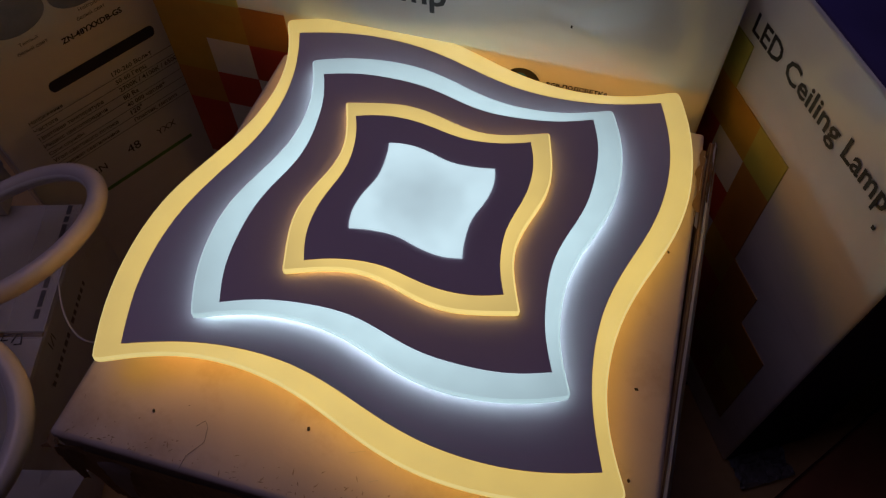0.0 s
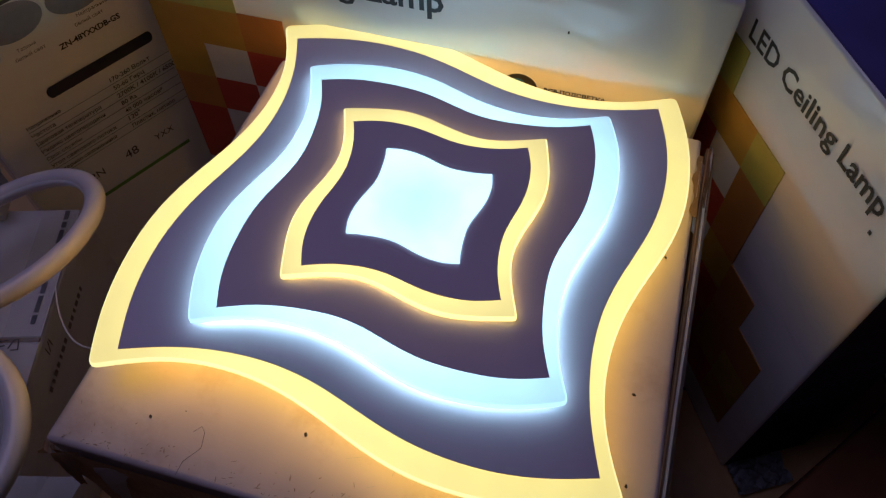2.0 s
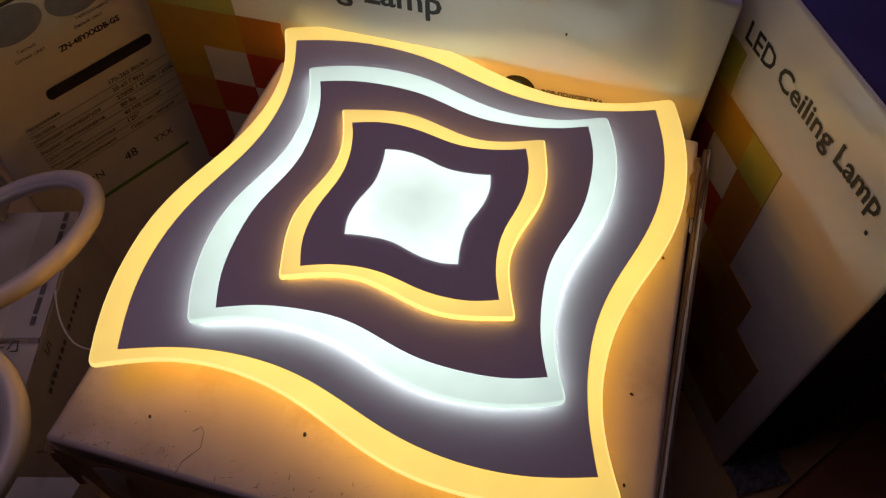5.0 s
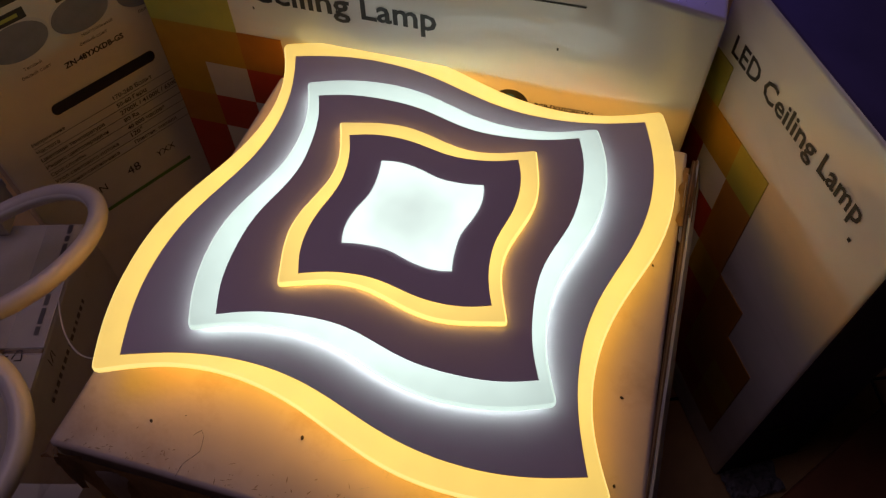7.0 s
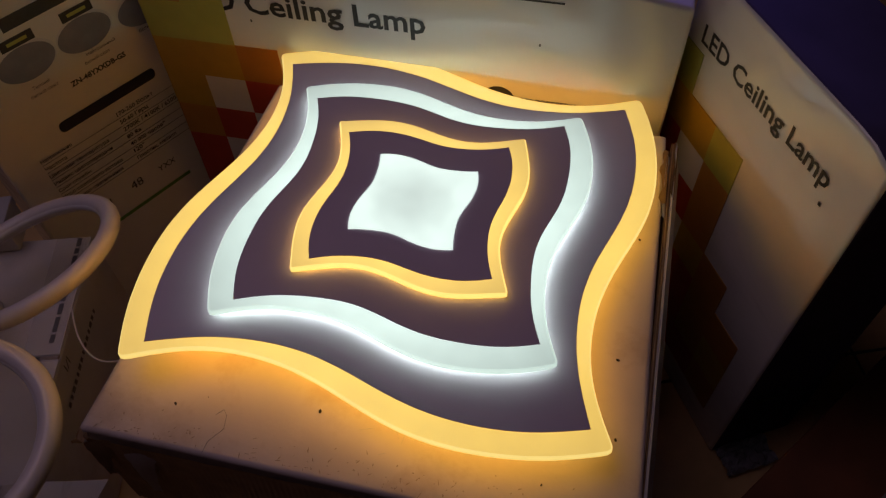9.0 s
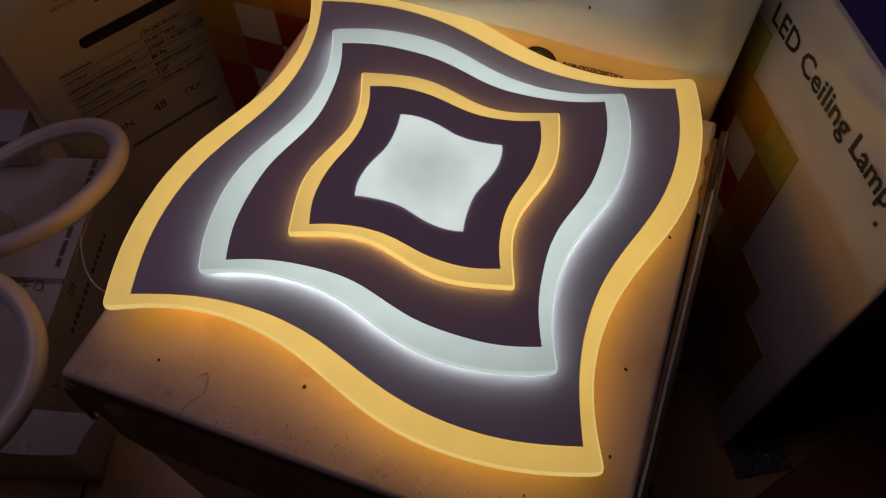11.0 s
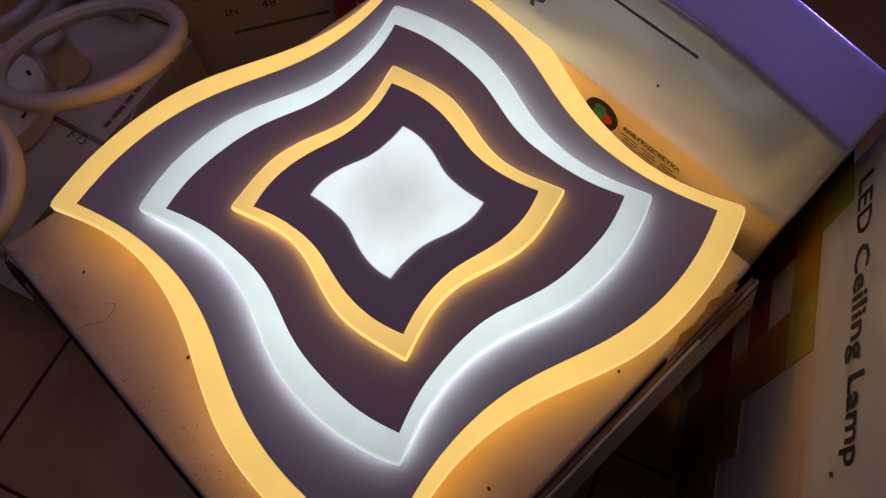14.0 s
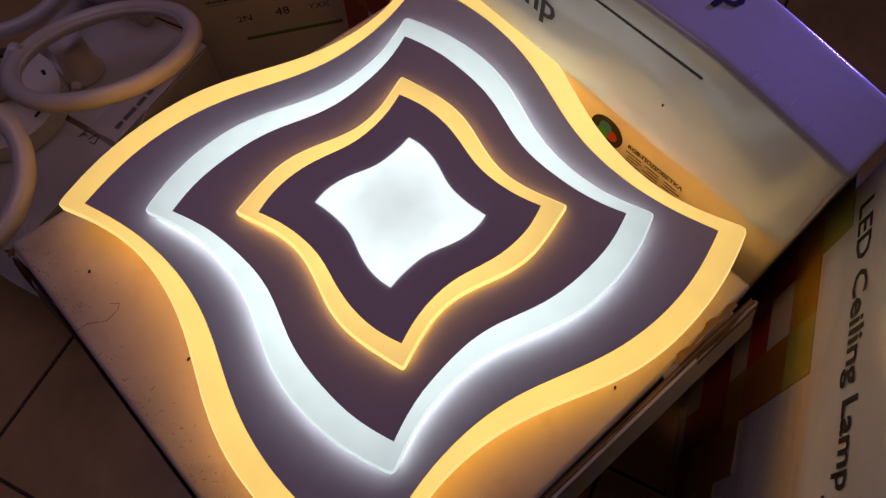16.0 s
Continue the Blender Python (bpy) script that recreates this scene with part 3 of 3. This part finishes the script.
def spec_carton():
    left, right = Vector((-0.650, 0.062, FLOOR)), Vector((-0.500, 0.335, FLOOR))
    u = (right - left).normalized()
    width = (right - left).length
    m = frame_on(left, u, Vector((-u.y, u.x, 0)))
    carton = empty("lamp_box", m, "white lamp box with a printed table of lamp data", "box", "lamp boxes round the lamp")
    part("body", soft_box_bm(0, width, 0, 0.10, 0, 0.60 - FLOOR, 0.005, 10, 0.0005, 8.0), M["carton_white"], carton, "", True)
    face = pose(0, -0.0007, -FLOOR) @ pose(0, 0, 0, 90)
    round_bar("title_bar", carton, M["ink"], face @ pose(0.188, 0.2845, 0), 0.182, 0.020)
    rows = (("Напряжение", "170-260 Вольт"), ("Частота", "50-60 Герц"), ("Цветовая температура", "2700К / 4100К / 6500К"), ("Индекс цветопередачи", "80 Ra"), ("Срок службы", "40 000 часов*"),
            ("Угол светового потока", "120°"), ("Материал светильника", "Пластик, металл"))
    for k, (a, b) in enumerate(rows):
        z = 0.247 - 0.0165 * k
        words(a, 0.0054 * len(a), M["ink"], carton, face @ pose(0.050, z, 0.0002), bold=0.015)
        words(b, 0.0054 * len(b), M["ink"], carton, face @ pose(0.188, z, 0.0002), bold=0.015)
        mark("rule", carton, M["ink_grey"], face @ pose(0.175, z - 0.0045, 0), 0.25, 0.0006)
    for x, a in ((0.100, "2N"), (0.165, "48"), (0.222, "YXX")):
        words(a, 0.012 * len(a), M["ink"], carton, face @ pose(x - 0.01, 0.096, 0.0003), name="handwriting")
    mark("green_bar", carton, M["ink_green"], face @ pose(0.180, 0.0545, 0), 0.170, 0.007)
    words("ZN-48YXXDB-GS", 0.096, M["ink"], carton, face @ pose(0.147, 0.337, 0.0003), bold=0.03)
    for x, z, a, b in ((0.108, 0.408, "Теплый", 0.359), (0.200, 0.405, "Нейтральный", 0.364), (0.298, 0.396, "Холодный", 0.366)):
        bm = bmesh.new()
        bmesh.ops.create_uvsphere(bm, u_segments=32, v_segments=10, radius=1)
        bmesh.ops.scale(bm, vec=(0.043, 0.027, 0.0008), verts=bm.verts)
        ob = part("printed_oval", bm, M["shade_grey"], carton)
        ob.matrix_local = face @ pose(x, z, 0.0003)
        rim = bmesh.new()
        bmesh.ops.create_uvsphere(rim, u_segments=32, v_segments=8, radius=1)
        bmesh.ops.scale(rim, vec=(0.0455, 0.0295, 0.0004), verts=rim.verts)
        ro = part("printed_rim", rim, M["pale"], carton)
        ro.matrix_local = face @ pose(x + 0.001, z + 0.002, 0.0001)
        tag = mark("tag", carton, M["ink"], face @ pose(x + 0.002, z + 0.036, 0), 0.05, 0.016)
        mark("print_bar", tag, M["lime"], pose(0, 0, 0.0004), 0.030, 0.005)
        words(a, 0.0045 * len(a), M["ink"], carton, face @ pose(x - 0.012, b + 0.006, 0.0003))
        words("белый свет", 0.044, M["ink"], carton, face @ pose(x - 0.02, b - 0.006, 0.0003))
    mark("title_bar", carton, M["ink"], face @ pose(0.150, 0.472, 0), 0.10, 0.020)
    return carton


spec_carton()


# ---------------- low carton with a ring lamp on it ----------------
LOW = 0.14


def low_carton():
    m = pose(-0.575, -0.10, FLOOR, 0, 0, 16.5)
    carton = empty("cardboard_box", m, "greyish white cardboard box with closed flaps lying flat", "box")
    h = LOW - FLOOR
    part("body", soft_box_bm(-0.20, 0.058, -0.28, 0.150, 0, h - 0.003, 0.005, 8, 0.0015, 2.0), M["carton_plain"], carton, "", True)
    for s in (-1, 1):
        y0, y1 = (-0.278, -0.0745) if s < 0 else (-0.066, 0.149)
        part("flap", soft_box_bm(-0.198, 0.0575, y0, y1, h - 0.003, h, 0.001, 8, 0.001, 4.0 + s), M["carton_plain"], carton, "white top flap", True)
    # the gap's shade is a dark strip laid between the flaps
    part("flap_gap", box_bm(-0.197, 0.056, -0.0745, -0.066, h - 0.004, h - 0.0025), M["kraft_dark"], carton, "dark strip for the shade in the gap between the flaps")
    top = pose(0, 0, h + 0.0012)
    at = 0.146
    for ln in (0.016, 0.010, 0.024, 0.015, 0.021, 0.012, 0.019, 0.026, 0.014):      # a line of print along the edge
        mark("print_bar", carton, M["ink_grey"], top @ pose(0.041, at - ln / 2, 0.0001), 0.0068, ln)
        at -= ln + 0.0045
    side = pose(0.0592, 0, 0) @ pose(0, 0, 0, 90, 0, 90)
    for k in range(14):      # fainter print on the side below it
        mark("print_bar", carton, M["ink_grey"], side @ pose(0.045 - 0.0125 * k, h - 0.060, 0), 0.005 + 0.002 * (k % 3), 0.008)
    # felt-pen strokes across the seam
    for x, y, a, ln in ((0.004, -0.080, 80, 0.017), (0.010, -0.072, 8, 0.011), (0.009, -0.080, 8, 0.008), (0.021, -0.077, 70, 0.015), (0.031, -0.079, 100, 0.015), (0.026, -0.071, 5, 0.009), (0.027, -0.086, 5, 0.009)):
        mark("pen_stroke", carton, M["ink"], top @ pose(x, y, 0.0004, 0, 0, a), ln, 0.0014)
    for x, a, ln in ((-0.078, 85, 0.016), (-0.070, 60, 0.017), (-0.063, 85, 0.016)):
        mark("pen_stroke", carton, M["ink"], side @ pose(x, h - 0.022, 0.0004, 0, 0, a), ln, 0.0014)
    # grey strip of worn tape along the long edge
    mark("tape", carton, M["tape"], top @ pose(0.030, 0.035, -0.0006), 0.052, 0.225, 0.0004, "clear worn packing tape")
    return carton


low_carton()


def paper_scrap():
    bm = bmesh.new()
    n = 10
    rows = []
    for i in range(n + 1):
        t = i / n
        x, y = -0.480 + 0.135 * t, -0.372 + 0.040 * t
        z = LOW + 0.006 + 0.004 * math.sin(5 * t)
        rows.append([bm.verts.new((x + 0.004, y + 0.03, z + 0.003)), bm.verts.new((x, y, z)), bm.verts.new((x - 0.006, y - 0.022 - 0.006 * math.sin(3 * t), z - 0.014))])
    for r, q in zip(rows, rows[1:]):
        for a in range(2):
            bm.faces.new((r[a], r[a + 1], q[a + 1], q[a]))
    bmesh.ops.solidify(bm, geom=bm.faces[:], thickness=0.0008)
    tagged(part("paper_scrap", bm, M["metal_white"], None, "", True), "crumpled white paper strip on the low carton's edge", "paper")


paper_scrap()


def small_carton():
    m = pose(-0.725, 0.018, LOW + 0.002, 0, 0, 20)
    carton = empty("small_box", m, "small plain white box standing on the low carton", "box")
    part("body", soft_box_bm(-0.06, 0.06, -0.03, 0.03, 0, 0.060, 0.002, 3, 0.0004, 1.5), M["carton_plain"], carton, "", True)
    part("lid", soft_box_bm(-0.0615, 0.0615, -0.0315, 0.0315, 0.046, 0.0625, 0.002, 3, 0.0004, 2.5), M["carton_plain"], carton, "white lift-off lid", True)


small_carton()


def cable():
    pts = ((-0.520, -0.075), (-0.497, -0.108), (-0.468, -0.135), (-0.436, -0.150), (-0.405, -0.142), (-0.372, -0.124), (-0.345, -0.110))
    cu = bpy.data.curves.new("cable", "CURVE")
    cu.dimensions, cu.bevel_depth, cu.bevel_resolution = "3D", 0.0013, 2
    sp = cu.splines.new("NURBS")
    sp.points.add(len(pts) - 1)
    for p, (x, y) in zip(sp.points, pts):
        p.co = (x, y, LOW + 0.0045, 1)
    sp.use_endpoint_u, sp.order_u = True, 4
    cu.materials.append(M["tube"])
    tmp = new("cable", cu)
    me = bpy.data.meshes.new_from_object(tmp.evaluated_get(bpy.context.evaluated_depsgraph_get()))
    bpy.data.objects.remove(tmp)
    me.name = "cable"
    tagged(new("cable", me), "thin white electric cable in a slack loop on the carton", "cable")


cable()


def torus_bm(R, r, n=72, k=16):
    bm = bmesh.new()
    rings = []
    for i in range(n):
        a = 2 * math.pi * i / n
        rings.append([bm.verts.new(((R + r * math.cos(2 * math.pi * j / k)) * math.cos(a), (R + r * math.cos(2 * math.pi * j / k)) * math.sin(a), r * math.sin(2 * math.pi * j / k))) for j in range(k)])
    for i in range(n):
        for j in range(k):
            p, q = rings[i], rings[(i + 1) % n]
            bm.faces.new((p[j], q[j], q[(j + 1) % k], p[(j + 1) % k]))
    return bm


def tilted(c, nx, ny):
    z = Vector((nx, ny, 1)).normalized()
    return Matrix.Translation(c) @ z.to_track_quat("Z", "Y").to_matrix().to_4x4()


def ring_lamp():
    m = pose(-0.668, -0.240, LOW + 0.002)
    lamp = empty("ring_lamp", m, "unlit white ring chandelier with silicone tube rings and a round base", "lamp")
    bm = bmesh.new()
    bmesh.ops.create_cone(bm, cap_ends=True, segments=56, radius1=0.098, radius2=0.096, depth=0.03)
    bmesh.ops.translate(bm, vec=(0, 0, 0.015), verts=bm.verts)
    base = part("base", bm, M["metal_white"], lamp, "white round base with slots")
    # slots: small dark blocks, the colour standing for the shade inside them
    for k in range(6):
        a = radians(60 * k + 24)
        ob = part("slot", box_bm(-0.0026, 0.0026, -0.0055, 0.0055, 0, 0.0008, 0.0003, 1), M["dirt"], base)
        ob.matrix_local = pose(0.078 * math.cos(a), 0.078 * math.sin(a), 0.0302, 0, 0, 60 * k + 24)
    for c, nx, ny, R in (((-0.516, -0.089, 0.286), -0.335, 0.165, 0.122), ((-0.437, -0.357, 0.338), 0.127, -0.039, 0.1165), ((-0.850, -0.130, 0.215), 0.10, 0.05, 0.120)):
        ob = part("tube_ring", torus_bm(R, 0.0122), M["tube"], lamp, "milky white tube ring", True)
        ob.matrix_local = m.inverted() @ tilted(c, nx, ny)
        part("light_channel", torus_bm(R - 0.0065, 0.0068), M["metal_white"], ob, "white inner light channel", True)
        # stalk from base to ring
        d = Vector(c) - Vector((-0.668, -0.240, LOW + 0.03))
        edge = Vector(c) - Vector((d.x, d.y, 0)).normalized() * R
        a, b = Vector((-0.668, -0.240, LOW + 0.03)), edge
        bm = bmesh.new()
        bmesh.ops.create_cone(bm, cap_ends=True, segments=12, radius1=0.010, radius2=0.010, depth=(b - a).length)
        st = part("arm", bm, M["metal_white"], lamp, "white metal arm", True)
        st.matrix_local = m.inverted() @ Matrix.Translation((a + b) / 2) @ (b - a).to_track_quat("Z", "Y").to_matrix().to_4x4()
    bm = bmesh.new()
    profile = ((0.031, 0.0), (0.032, 0.004), (0.029, 0.010), (0.0265, 0.040), (0.0255, 0.066), (0.024, 0.071))
    rings = [[bm.verts.new((r * math.cos(2 * math.pi * i / 32), r * math.sin(2 * math.pi * i / 32), z)) for i in range(32)] for r, z in profile]
    for p, q in zip(rings, rings[1:]):
        for i in range(32):
            bm.faces.new((p[i], p[(i + 1) % 32], q[(i + 1) % 32], q[i]))
    bm.faces.new(rings[-1]), bm.faces.new(rings[0])
    post = part("mount_post", bm, M["tube"], lamp, "white tapered mounting post", True)
    post.matrix_local = m.inverted() @ pose(-0.650, -0.112, LOW + 0.001)
    bm = bmesh.new()
    bmesh.ops.create_uvsphere(bm, u_segments=16, v_segments=10, radius=0.0075)
    bmesh.ops.scale(bm, vec=(1.3, 1.0, 0.8), verts=bm.verts)
    knob = part("knob", bm, M["metal_white"], post, "shiny white end knob", True)
    knob.matrix_local = pose(0.022, -0.024, 0.006)
    return lamp


ring_lamp()


# ---------------- dark boxes beyond the standing box ----------------
def rust_carton():
    m = pose(0.707, -0.063, FLOOR, 0, 0, 51.3)
    carton = empty("cardboard_box", m, "rust-brown cardboard box in deep shade", "box")
    part("body", soft_box_bm(-0.25, 0.25, -0.15, 0.15, 0, 0.15, 0.006, 6, 0.0015, 9.0), M["orange_board"], carton, "", True)
    for y0, y1 in ((-0.148, -0.002), (0.002, 0.148)):
        part("flap", soft_box_bm(-0.248, 0.248, y0, y1, 0.150, 0.153, 0.001, 5, 0.0008, 3.3 + y0), M["orange_board"], carton, "brown top flap", True)
    mark("tape", carton, M["tape"], pose(0, 0, 0.1545), 0.498, 0.05, 0.0004, "clear packing tape")
    return carton


rust_carton()


def plastic_wrap():
    """Crumpled clear wrap on the floor at the standing box's foot."""
    bm = bmesh.new()
    n, k = 16, 9
    g = [[bm.verts.new((0.09 * i / n - 0.045, 0.05 * j / k - 0.025, 0.016 + 0.014 * noise.noise((i * 0.55, j * 0.6, 2.0)) + 0.006 * noise.noise((i * 1.7, j * 1.9, 4.0)))) for j in range(k + 1)] for i in range(n + 1)]
    for i in range(n):
        for j in range(k):
            bm.faces.new((g[i][j], g[i + 1][j], g[i + 1][j + 1], g[i][j + 1]))
    low = min(v.co.z for v in bm.verts)
    for v in bm.verts:
        v.co.z -= low
    bmesh.ops.solidify(bm, geom=bm.faces[:], thickness=0.0006)
    ob = part("plastic_wrap", bm, M["film"])
    ob.matrix_world = pose(0.536, 0.034, FLOOR + 0.001, 0, 0, 30)
    tagged(ob, "crumpled pale plastic wrap on the floor", "wrap")


plastic_wrap()
